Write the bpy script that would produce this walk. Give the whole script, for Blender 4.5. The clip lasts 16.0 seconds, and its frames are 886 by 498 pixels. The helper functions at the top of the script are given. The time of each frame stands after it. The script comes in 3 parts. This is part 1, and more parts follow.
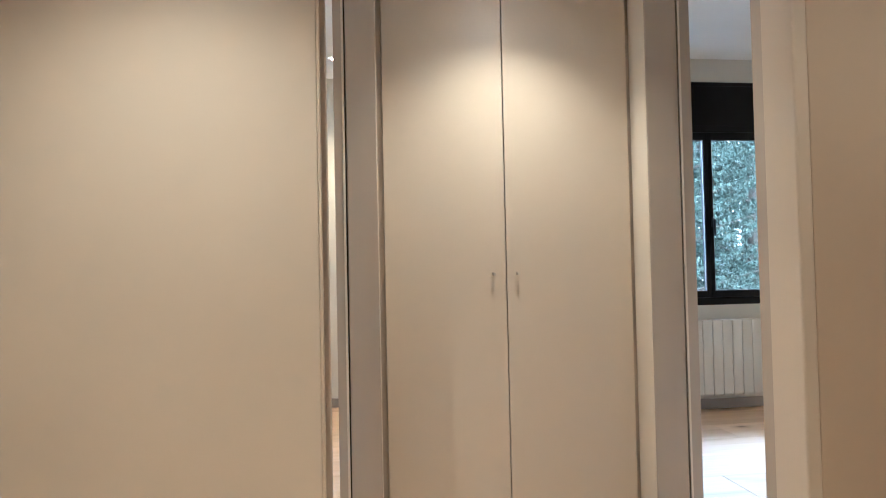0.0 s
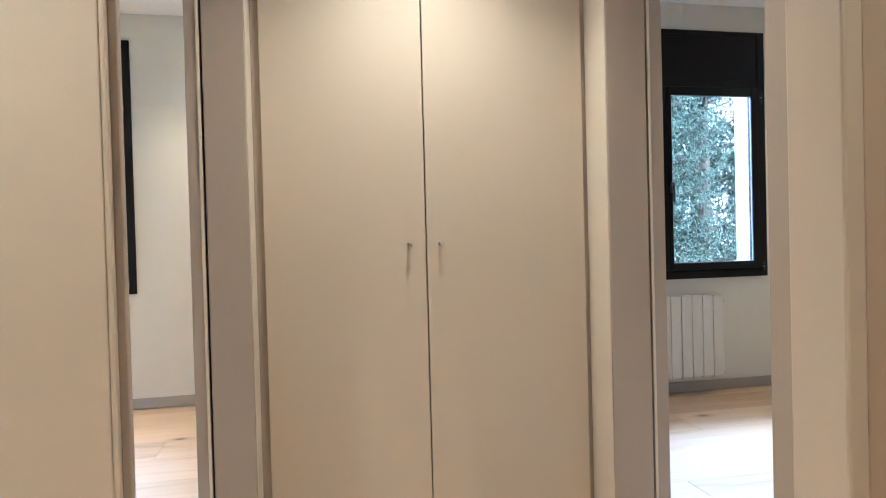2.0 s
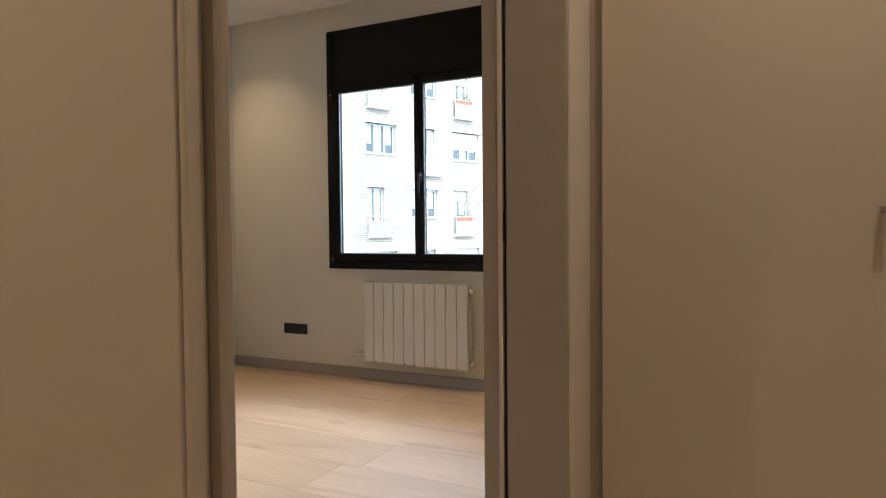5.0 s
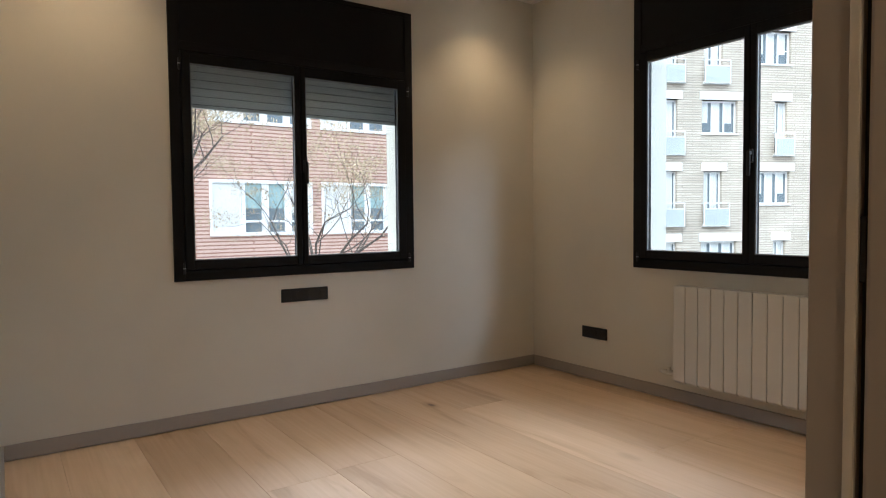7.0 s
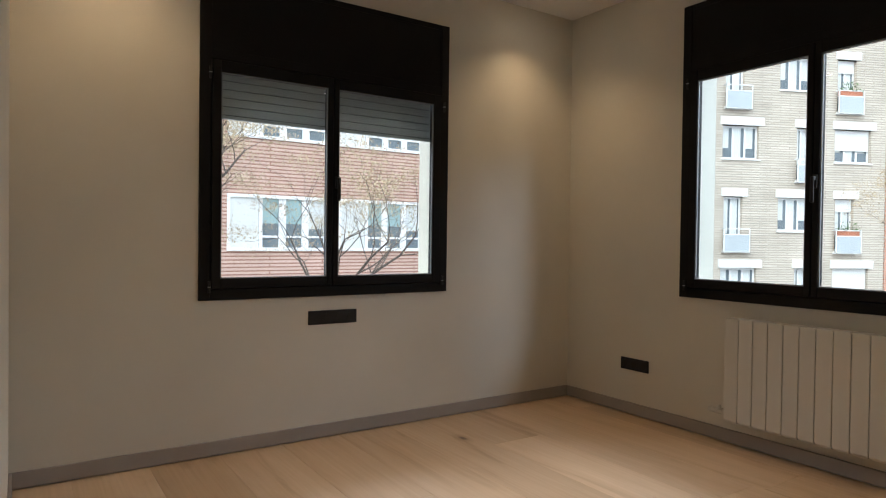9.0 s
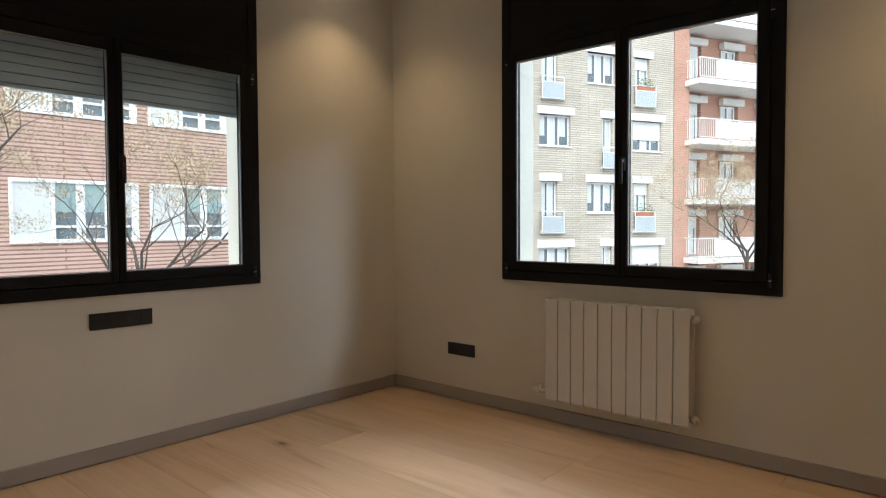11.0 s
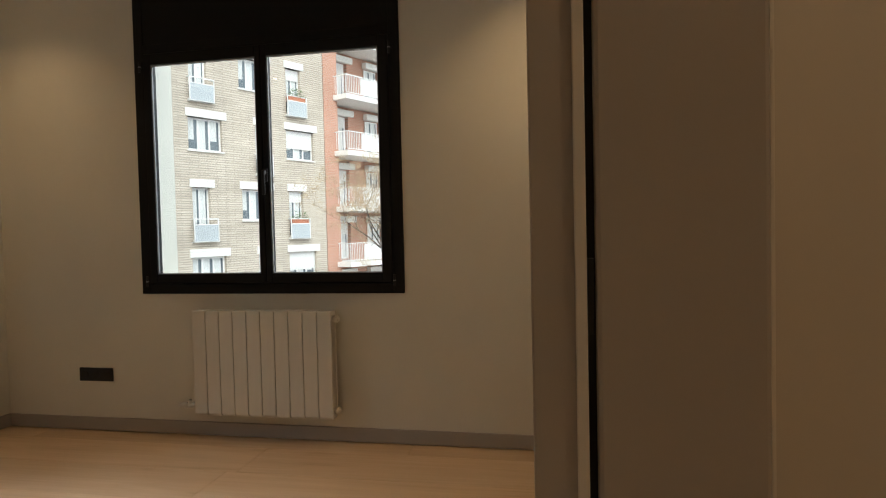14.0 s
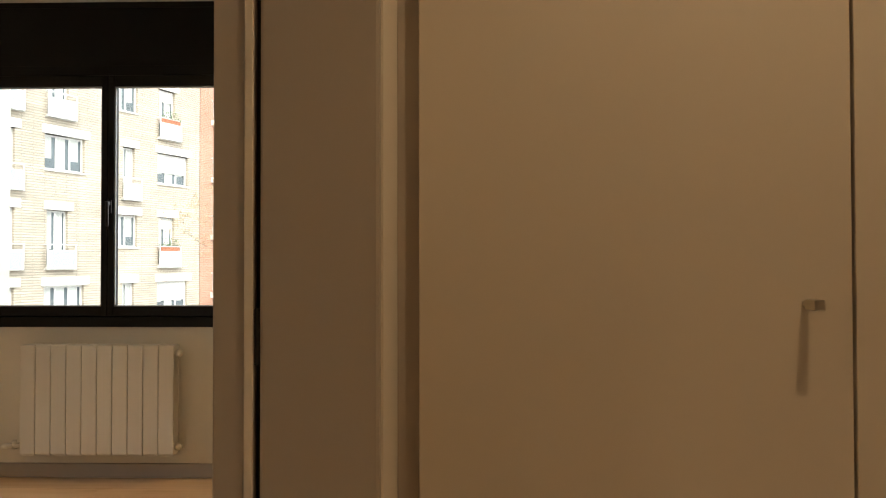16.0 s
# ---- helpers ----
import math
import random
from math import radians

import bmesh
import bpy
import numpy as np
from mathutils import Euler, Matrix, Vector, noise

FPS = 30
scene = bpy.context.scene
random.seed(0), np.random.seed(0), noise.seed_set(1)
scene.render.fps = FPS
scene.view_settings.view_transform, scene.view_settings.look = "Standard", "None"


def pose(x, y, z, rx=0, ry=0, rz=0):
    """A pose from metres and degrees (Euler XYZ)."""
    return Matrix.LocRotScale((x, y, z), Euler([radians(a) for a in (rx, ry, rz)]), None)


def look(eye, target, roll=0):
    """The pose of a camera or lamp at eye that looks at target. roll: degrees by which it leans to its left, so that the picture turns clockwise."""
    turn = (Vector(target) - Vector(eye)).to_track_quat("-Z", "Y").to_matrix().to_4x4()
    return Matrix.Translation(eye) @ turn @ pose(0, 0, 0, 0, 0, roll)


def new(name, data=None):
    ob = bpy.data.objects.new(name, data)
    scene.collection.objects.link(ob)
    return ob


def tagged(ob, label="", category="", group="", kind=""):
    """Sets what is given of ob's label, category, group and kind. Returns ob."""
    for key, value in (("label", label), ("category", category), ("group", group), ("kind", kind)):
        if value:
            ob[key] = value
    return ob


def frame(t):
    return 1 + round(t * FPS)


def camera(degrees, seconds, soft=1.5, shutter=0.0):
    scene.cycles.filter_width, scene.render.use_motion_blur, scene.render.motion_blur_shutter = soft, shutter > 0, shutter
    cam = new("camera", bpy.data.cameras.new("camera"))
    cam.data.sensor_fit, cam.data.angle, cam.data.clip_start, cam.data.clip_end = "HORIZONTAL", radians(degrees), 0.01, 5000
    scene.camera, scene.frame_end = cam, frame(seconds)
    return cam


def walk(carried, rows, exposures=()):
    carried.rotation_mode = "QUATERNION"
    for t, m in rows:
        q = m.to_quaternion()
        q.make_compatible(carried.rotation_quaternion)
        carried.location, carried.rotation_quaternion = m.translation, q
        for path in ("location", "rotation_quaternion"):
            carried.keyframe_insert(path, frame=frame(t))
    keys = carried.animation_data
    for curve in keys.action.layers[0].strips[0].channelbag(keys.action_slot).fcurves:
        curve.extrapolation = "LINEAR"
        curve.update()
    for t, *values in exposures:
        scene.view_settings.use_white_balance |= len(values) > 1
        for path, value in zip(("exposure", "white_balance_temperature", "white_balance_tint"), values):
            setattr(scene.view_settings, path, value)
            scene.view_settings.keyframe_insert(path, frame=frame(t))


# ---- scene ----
cam = camera(69.5, 16.0, 1.1)
PATH = [
    (0, (-0.641, -2.765, 1.144), (-0.383, -0.783, 1.196), -1.2),
    (0.5, (-0.551, -2.669, 1.156), (-0.254, -0.692, 1.168), -0.3),
    (1, (-0.527, -2.483, 1.122), (-0.156, -0.518, 1.120), 0.0),
    (1.5, (-0.479, -2.286, 1.127), (0.000, -0.344, 1.098), -0.9),
    (2, (-0.387, -2.149, 1.117), (0.018, -0.191, 1.087), -1.5),
    (2.5, (-0.283, -2.008, 1.113), (-0.117, -0.016, 1.058), -0.7),
    (3, (-0.247, -1.838, 1.114), (-0.151, 0.157, 1.029), -1.1),
    (3.5, (-0.234, -1.645, 1.123), (-0.256, 0.354, 1.071), -2.3),
    (4, (-0.189, -1.491, 1.121), (-0.672, 0.448, 1.074), -1.7),
    (4.2, (-0.198, -1.450, 1.115), (-0.811, 0.452, 1.064), -0.9),
    (6.3, (-0.387, -0.938, 1.033), (-1.691, 0.579, 0.990), -1.4),
    (6.5, (-0.415, -0.850, 1.053), (-1.836, 0.557, 1.007), -0.8),
    (7, (-0.444, -0.760, 1.108), (-2.085, 0.380, 1.019), -0.6),
    (7.5, (-0.562, -0.778, 1.069), (-2.252, 0.289, 0.999), -0.7),
    (8, (-0.618, -0.764, 1.121), (-2.317, 0.291, 1.069), 0.4),
    (8.2, (-0.643, -0.770, 1.116), (-2.331, 0.301, 1.073), 0.6),
    (10.3, (-0.785, -0.591, 1.135), (-2.352, 0.651, 1.085), 0.3),
    (10.4, (-0.811, -0.561, 1.123), (-2.341, 0.726, 1.071), 0.1),
    (10.5, (-0.796, -0.569, 1.128), (-2.281, 0.770, 1.069), -0.1),
    (11, (-0.824, -0.555, 1.123), (-2.145, 0.944, 1.049), -0.3),
    (11.5, (-0.824, -0.539, 1.121), (-2.036, 1.049, 1.026), -1.4),
    (12, (-0.814, -0.544, 1.109), (-1.784, 1.201, 1.000), -1.6),
    (12.5, (-0.832, -0.583, 1.102), (-1.640, 1.238, 0.989), -1.7),
    (13, (-0.786, -0.577, 1.114), (-1.378, 1.330, 0.997), -2.1),
    (13.4, (-0.766, -0.581, 1.109), (-1.280, 1.349, 1.001), -1.8),
    (13.5, (-0.753, -0.607, 1.120), (-1.253, 1.327, 1.017), -1.4),
    (14, (-0.705, -0.640, 1.134), (-1.102, 1.318, 1.067), -1.3),
    (14.5, (-0.665, -0.678, 1.137), (-0.975, 1.297, 1.104), -0.8),
    (15, (-0.622, -0.702, 1.151), (-0.842, 1.287, 1.142), -0.8),
    (15.5, (-0.541, -0.752, 1.147), (-0.701, 1.241, 1.161), -0.5),
    (16, (-0.489, -0.792, 1.159), (-0.527, 1.208, 1.188), -0.1),
]
walk(cam, [(t, look(eye, target, roll)) for t, eye, target, roll in PATH],
     [(0, 3.02, 4500, 4), (2.5, 3.02, 4500, 4), (3.0, 2.75, 4650, 4), (3.5, 2.22, 4900, 4), (4.2, 1.85, 5200, 6), (6.5, 1.28, 5500, 10), (8, 0.98, 5800, 10), (10.5, 0.98, 5850, 10), (12.5, 0.8, 6400, 10), (14.5, 0.93, 6300, 10), (15.2, 1.25, 6500, 10), (16, 1.45, 6800, 10)])
SKY = 0.15
SKYLIGHT = 100
# The last two, mid floor and second room, are unseen lamps added as fill.
ROOM_LAMPS = [(-3.69, -0.40, 9), (-3.69, 2.05, 9.5), (-0.80, 2.05, 16), (-2.3, 0.3, 9), (3.4, 1.3, 10)]
# First two fit the wall scallops; the other four are unseen added fill.
HALL_LAMPS = [(0.0, -0.44, 9.8), (-1.12, -1.5, 11.5), (0.7, -1.9, 4.5), (-0.6, -2.6, 6), (-1.5, -2.9, 7), (0.6, -3.4, 4)]

# ---- light of day ----
world = bpy.data.worlds.new("sky")
scene.world = world
world.use_nodes = True
wn = world.node_tree
sky = wn.nodes.new("ShaderNodeTexSky")
sky.sky_type = 'NISHITA'
sky.sun_disc = False
sky.sun_elevation = radians(38)
sky.sun_rotation = radians(200)
sky.dust_density = 6.0
sky.air_density = 1.6
veil = wn.nodes.new("ShaderNodeMixRGB")
veil.inputs[0].default_value = 0.75
veil.inputs[2].default_value = (11.0, 11.2, 11.6, 1)
wn.links.new(sky.outputs[0], veil.inputs[1])
wn.links.new(veil.outputs[0], wn.nodes["Background"].inputs[0])
wn.nodes["Background"].inputs[1].default_value = SKY
sun_data = bpy.data.lights.new("sun", 'SUN')
sun_data.energy = 1.35
sun_data.angle = radians(30)
sun_data.color = (1.0, 0.97, 0.93)
sun = new("sun", sun_data)
sun.matrix_world = look((0, 0, 60), (-23, 62, 0))



def skylight(name, eye, target, w, h, power):
    """A patch of bright sky above a window, standing in for the open sky over the roofs."""
    l = bpy.data.lights.new(name, 'AREA')
    l.shape = 'RECTANGLE'
    l.size, l.size_y, l.energy = w, h, power
    l.color = (0.90, 0.95, 1.0)
    o = new(name, l)
    o.matrix_world = look(eye, target)


skylight("skylight_west", (-6.7, 0.75, 3.7), (-2.6, 0.75, 0.6), 4.0, 1.2, SKYLIGHT)
skylight("skylight_north", (-2.33, 5.2, 3.7), (-2.33, 1.2, 0.6), 4.0, 1.2, SKYLIGHT)
skylight("skylight_second_room", (2.05, 4.5, 3.7), (2.05, 0.4, 0.6), 4.0, 1.2, SKYLIGHT * 1.35)

# ---- materials ----


def material(name, rough=0.6, metal=0.0):
    m = bpy.data.materials.new(name)
    m.use_nodes = True
    t = m.node_tree
    b = t.nodes["Principled BSDF"]
    b.inputs["Roughness"].default_value = rough
    b.inputs["Metallic"].default_value = metal
    return m, t, b


def tex(t, kind, scale, stretch=(1, 1, 1), coords="Object", **kw):
    c = t.nodes.new("ShaderNodeTexCoord")
    mp = t.nodes.new("ShaderNodeMapping")
    mp.inputs["Scale"].default_value = stretch
    n = t.nodes.new(kind)
    n.inputs["Scale"].default_value = scale
    for k, v in kw.items():
        n.inputs[k].default_value = v
    t.links.new(c.outputs[coords], mp.inputs[0])
    t.links.new(mp.outputs[0], n.inputs["Vector"])
    return n


def ramp(t, src, stops):
    r = t.nodes.new("ShaderNodeValToRGB")
    e = r.color_ramp.elements
    while len(e) < len(stops):
        e.new(0.5)
    for k, (p, c) in enumerate(stops):
        e[k].position = p
        e[k].color = (*c, 1)
    t.links.new(src, r.inputs[0])
    return r.outputs[0]


def mixed(t, a, b, fac, how='MIX'):
    n = t.nodes.new("ShaderNodeMixRGB")
    n.blend_type = how
    for k, v in ((0, fac), (1, a), (2, b)):
        if hasattr(v, "links"):
            t.links.new(v, n.inputs[k])
        elif isinstance(v, (int, float)):
            n.inputs[k].default_value = v
        else:
            n.inputs[k].default_value = (*v, 1)
    return n.outputs[0]


def bump(t, b, src, strength, dist=0.002):
    n = t.nodes.new("ShaderNodeBump")
    n.inputs["Strength"].default_value = strength
    n.inputs["Distance"].default_value = dist
    t.links.new(src, n.inputs["Height"])
    t.links.new(n.outputs[0], b.inputs["Normal"])


def painted(name, col, rough=0.55, grain=180.0, relief=0.15, spread=0.05, metal=0.0):
    """Paint, lacquer or plaster: a base colour with broad, faint unevenness and a fine grain."""
    m, t, b = material(name, rough, metal)
    big = tex(t, "ShaderNodeTexNoise", 1.3, Detail=4.0)
    fine = tex(t, "ShaderNodeTexNoise", grain, Detail=3.0)
    lo = tuple(c * (1 - spread) for c in col)
    hi = tuple(min(1, c * (1 + spread)) for c in col)
    base = ramp(t, big.outputs[0], [(0.3, lo), (0.7, hi)])
    t.links.new(mixed(t, base, (1, 1, 1), 0.0), b.inputs["Base Color"])
    bump(t, b, fine.outputs[0], relief, 0.001)
    return m


M_WALL = painted("wall_paint", (0.64, 0.615, 0.545), 0.75, 240, 0.25)
M_HALL = painted("hall_paint", (0.62, 0.56, 0.47), 0.7, 240, 0.25)
M_CEIL = painted("ceiling_paint", (0.80, 0.80, 0.79), 0.8, 200, 0.2)
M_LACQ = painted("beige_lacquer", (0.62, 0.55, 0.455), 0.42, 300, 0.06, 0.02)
# Tan with the weak light on this partition put into its colour.
M_TAN_DIM = painted("dim_tan_paint", (0.52, 0.43, 0.325), 0.7, 240, 0.25)
# Paler beige carries the lamp light on the jamb reveals; the beads share it.
M_REVEAL = painted("lit_reveal_and_pale_bead", (0.74, 0.68, 0.585), 0.45, 300, 0.06, 0.02)
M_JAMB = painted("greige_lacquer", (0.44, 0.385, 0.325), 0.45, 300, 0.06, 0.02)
M_SKIRT = painted("grey_skirting", (0.33, 0.30, 0.275), 0.5, 200, 0.08)
M_BLACK = painted("black_aluminium", (0.006, 0.006, 0.0065), 0.55, 500, 0.15, 0.15)
M_BLACK.node_tree.nodes["Principled BSDF"].inputs["Specular IOR Level"].default_value = 0.18
M_BLACK2 = painted("black_plastic", (0.008, 0.008, 0.009), 0.4, 500, 0.1, 0.1)
M_RAD = painted("radiator_enamel", (0.64, 0.62, 0.565), 0.35, 200, 0.05, 0.02)
M_CHROME = painted("brushed_nickel", (0.62, 0.58, 0.52), 0.3, 400, 0.1, 0.05, 1.0)
M_RUBBER = painted("dark_seal", (0.02, 0.018, 0.016), 0.7, 300, 0.1)
M_SPACER = painted("glazing_spacer", (0.30, 0.32, 0.34), 0.4, 300, 0.05)
M_SLAT = painted("shutter_slat", (0.58, 0.59, 0.58), 0.45, 200, 0.1, 0.04)
M_WHITE = painted("white_frame", (0.78, 0.78, 0.77), 0.5, 120, 0.1, 0.04)
M_CONC = painted("white_render", (0.68, 0.68, 0.66), 0.8, 30, 0.4, 0.08)
M_STEEL = painted("galvanised", (0.5, 0.5, 0.5), 0.4, 200, 0.1, 0.05, 0.8)


def oak(name):
    m, t, b = material(name, 0.5)
    info = t.nodes.new("ShaderNodeObjectInfo")
    c = t.nodes.new("ShaderNodeTexCoord")
    off = t.nodes.new("ShaderNodeVectorMath")
    off.operation = 'MULTIPLY_ADD'
    comb = t.nodes.new("ShaderNodeCombineXYZ")
    for k in range(3):
        t.links.new(info.outputs["Random"], comb.inputs[k])
    off.inputs[1].default_value = (31, 57, 13)
    t.links.new(comb.outputs[0], off.inputs[0])
    t.links.new(c.outputs["Object"], off.inputs[2])

    def layer(kind, scale, stretch, **kw):
        mp = t.nodes.new("ShaderNodeMapping")
        mp.inputs["Scale"].default_value = stretch
        n = t.nodes.new(kind)
        n.inputs["Scale"].default_value = scale
        for k, v in kw.items():
            n.inputs[k].default_value = v
        t.links.new(off.outputs[0], mp.inputs[0])
        t.links.new(mp.outputs[0], n.inputs["Vector"])
        return n
    cath = layer("ShaderNodeTexNoise", 5.0, (0.16, 1, 1), Detail=5.0, Distortion=1.4)
    fibre = layer("ShaderNodeTexNoise", 60, (0.03, 1, 1), Detail=4.0)
    pale = layer("ShaderNodeTexNoise", 1.4, (0.5, 1, 1), Detail=3.0)
    knots = layer("ShaderNodeTexVoronoi", 2.6, (0.5, 1, 1), Randomness=1.0)
    wood = ramp(t, cath.outputs[0], [(0.30, (0.53, 0.365, 0.215)), (0.43, (0.65, 0.465, 0.29)), (0.72, (0.70, 0.52, 0.345))])
    wood = mixed(t, wood, ramp(t, fibre.outputs[0], [(0.3, (0.93, 0.92, 0.91)), (0.65, (1.02, 1.02, 1.02))]), 0.7, 'MULTIPLY')
    wood = mixed(t, wood, ramp(t, pale.outputs[0], [(0.35, (0.90, 0.88, 0.86)), (0.7, (1.06, 1.07, 1.08))]), 0.8, 'MULTIPLY')
    tint = ramp(t, info.outputs["Random"], [(0.0, (0.84, 0.81, 0.77)), (0.5, (0.98, 0.98, 0.98)), (1.0, (1.05, 1.05, 1.05))])
    wood = mixed(t, wood, tint, 1.0, 'MULTIPLY')
    kn = ramp(t, knots.outputs["Distance"], [(0.0, (0.14, 0.12, 0.11)), (0.03, (0.34, 0.30, 0.28)), (0.06, (0.80, 0.77, 0.74)), (0.13, (1, 1, 1))])
    few = ramp(t, knots.outputs["Color"], [(0.40, (0, 0, 0)), (0.46, (1, 1, 1))])
    wood = mixed(t, wood, mixed(t, wood, kn, 1.0, 'MULTIPLY'), few)
    t.links.new(wood, b.inputs["Base Color"])
    t.links.new(ramp(t, fibre.outputs[0], [(0.2, (0.55, 0.55, 0.55)), (0.8, (0.42, 0.42, 0.42))]), b.inputs["Roughness"])
    bump(t, b, fibre.outputs[0], 0.12, 0.001)
    return m


M_OAK = oak("oiled_oak")


def glass():
    m = bpy.data.materials.new("window_glass")
    m.use_nodes = True
    t = m.node_tree
    t.nodes.remove(t.nodes["Principled BSDF"])
    tr = t.nodes.new("ShaderNodeBsdfTransparent")
    tr.inputs[0].default_value = (0.93, 0.96, 0.95, 1)
    gl = t.nodes.new("ShaderNodeBsdfGlossy")
    gl.inputs["Roughness"].default_value = 0.01
    fr = t.nodes.new("ShaderNodeFresnel")
    fr.inputs[0].default_value = 1.45
    mx = t.nodes.new("ShaderNodeMixShader")
    t.links.new(fr.outputs[0], mx.inputs[0])
    t.links.new(tr.outputs[0], mx.inputs[1])
    t.links.new(gl.outputs[0], mx.inputs[2])
    t.links.new(mx.outputs[0], t.nodes["Material Output"].inputs[0])
    return m


M_GLASS = glass()


def glow(name, col, strength):
    m = bpy.data.materials.new(name)
    m.use_nodes = True
    t = m.node_tree
    b = t.nodes["Principled BSDF"]
    b.inputs["Base Color"].default_value = (*col, 1)
    b.inputs["Emission Color"].default_value = (*col, 1)
    b.inputs["Emission Strength"].default_value = strength
    return m


M_LED = glow("lamp_lens", (1.0, 0.80, 0.55), 22.0)

# ---- mesh helpers ----


def block(bm, a, b, edge=0.0):
    """A box from corner a to corner b, with its edges rounded by that much."""
    lo = [min(p, q) for p, q in zip(a, b)]
    hi = [max(p, q) for p, q in zip(a, b)]
    r = bmesh.ops.create_cube(bm, size=1.0)
    vs = r["verts"]
    bmesh.ops.scale(bm, vec=[h - l for l, h in zip(lo, hi)], verts=vs)
    bmesh.ops.translate(bm, vec=[(l + h) / 2 for l, h in zip(lo, hi)], verts=vs)
    if edge:
        es = list({e for v in vs for e in v.link_edges})
        bmesh.ops.bevel(bm, geom=es, offset=edge, segments=2, profile=0.5, affect='EDGES')


def rod(bm, a, b, r, r2=None, n=12):
    a, b = Vector(a), Vector(b)
    d = b - a
    m = Matrix.Translation((a + b) / 2) @ d.to_track_quat("Z", "Y").to_matrix().to_4x4()
    bmesh.ops.create_cone(bm, cap_ends=True, segments=n, radius1=r, radius2=r if r2 is None else r2, depth=d.length, matrix=m)


def fresh(*boxes, edge=0.0):
    bm = bmesh.new()
    for a, b in boxes:
        block(bm, a, b, edge)
    return bm


def mesh_of(name, bm, mat, smooth=False):
    me = bpy.data.meshes.new(name)
    bm.to_mesh(me)
    bm.free()
    me.materials.append(mat)
    if smooth:
        for p in me.polygons:
            p.use_smooth = True
    return me


def part(name, bm, mat, parent, label="", smooth=False):
    ob = new(name, mesh_of(name, bm, mat, smooth))
    ob.parent = parent
    return tagged(ob, label)


def thing(name, label, category, group="", kind="", m=None):
    ob = tagged(new(name), label, category, group, kind)
    if m is not None:
        ob.matrix_world = m
    return ob


def solid(name, bm, mat, label, category="", kind="structure", smooth=False):
    return tagged(new(name, mesh_of(name, bm, mat, smooth)), label, category, kind=kind)


def wall_with_hole(axis, face, back, lo, hi, z0, z1, h0, h1, hz0, hz1):
    """Boxes of a wall across an axis, running lo to hi, with one opening h0 to h1 by hz0 to hz1."""
    def bx(u0, u1, za, zb):
        return ((face, u0, za), (back, u1, zb)) if axis == "x" else ((u0, face, za), (u1, back, zb))
    return [bx(lo, h0, z0, z1), bx(h1, hi, z0, z1), bx(h0, h1, z0, hz0), bx(h0, h1, hz1, z1)]


# ---- plan ----
XA, YB, YR = -4.037, 2.575, 1.88    # inner faces of the outer walls
CEIL, HALL = 2.715, 2.42             # ceilings of the rooms and of the hall
YS = -0.79                          # south face of the corner room
A0, A1 = -0.004, 1.494              # window in the west wall
B0, B1 = -3.097, -1.564             # window in the north wall
R0, R1 = 1.268, 2.82                # window of the second room
WZ0, WZ1 = 0.797, 2.53              # windows with their shutter box
JY = -0.147                         # front of the door jambs beside the wardrobe
T = 0.28

solid("wall_west", fresh(*wall_with_hole("x", XA, XA - T, YS - 0.056, YB + T, 0, CEIL, A0 + 0.03, A1 - 0.03, WZ0 + 0.03, 2.425)), M_WALL, "greige painted plaster wall with a window")
solid("wall_north", fresh(*wall_with_hole("y", YB, YB + T, XA, -0.28, 0, CEIL, B0 + 0.03, B1 - 0.03, WZ0 + 0.03, WZ1 - 0.03)), M_WALL, "greige painted plaster wall with a window and radiator")
solid("wall_south", fresh(((XA, YS, 0), (-0.760, YS - 0.036, CEIL)), edge=0.003), M_WALL, "greige painted partition of the corner room")
solid("wall_hall_north", fresh(((XA, YS - 0.0365, 0), (-0.760, YS - 0.074, CEIL)), edge=0.003), M_HALL, "beige painted hall side of the partition")
solid("wall_east", fresh(((-0.28, 0.69, 0), (-0.14, YB, CEIL)), ((-0.568, 0.60, 0), (-0.28, 0.69, CEIL)), ((-0.600, 0.068, 0), (-0.566, 0.69, CEIL))), M_WALL, "greige painted wall behind the wardrobe")
solid("wall_second_room_north", fresh(*wall_with_hole("y", YR, YR + T, 0.45, 4.1, 0, CEIL, R0 + 0.03, R1 - 0.03, WZ0 + 0.03, WZ1 - 0.03)), M_WALL, "white painted plaster wall with a window and radiator")
solid("wall_second_room_east", fresh(((4.1, -1.223, 0), (4.3, YR + T, CEIL))), M_WALL, "white painted plaster wall")
solid("wall_second_room_west", fresh(((0.45, 0.69, 0), (0.575, YR, CEIL)), ((0.575, 0.068, 0), (0.812, 0.69, CEIL))), M_WALL, "white painted plaster wall behind the wardrobe")
solid("wall_second_room_south", fresh(((0.546, -0.994, 0), (4.1, -1.223, CEIL)), edge=0.004), M_TAN_DIM, "tan partition between hall and second room, darkened for weak light")
solid("wall_hall_back", fresh(((-2.6, -4.4, 0), (2.0, -4.2, HALL))), M_HALL, "beige painted hall wall")
solid("wall_hall_west", fresh(((-2.7, -4.2, 0), (-2.6, YS - 0.074, HALL))), M_HALL, "beige painted hall wall")
solid("wall_hall_east", fresh(((1.9, -4.2, 0), (2.0, -1.223, HALL))), M_HALL, "beige painted hall wall")
solid("ceiling_corner_room", fresh(((XA - T, YS - 0.056, CEIL), (-0.14, YB + T, CEIL + 0.2))), M_CEIL, "white plasterboard ceiling")
solid("ceiling_second_room", fresh(((0.45, -1.223, CEIL), (4.3, YR + T, CEIL + 0.2))), M_CEIL, "white plasterboard ceiling")
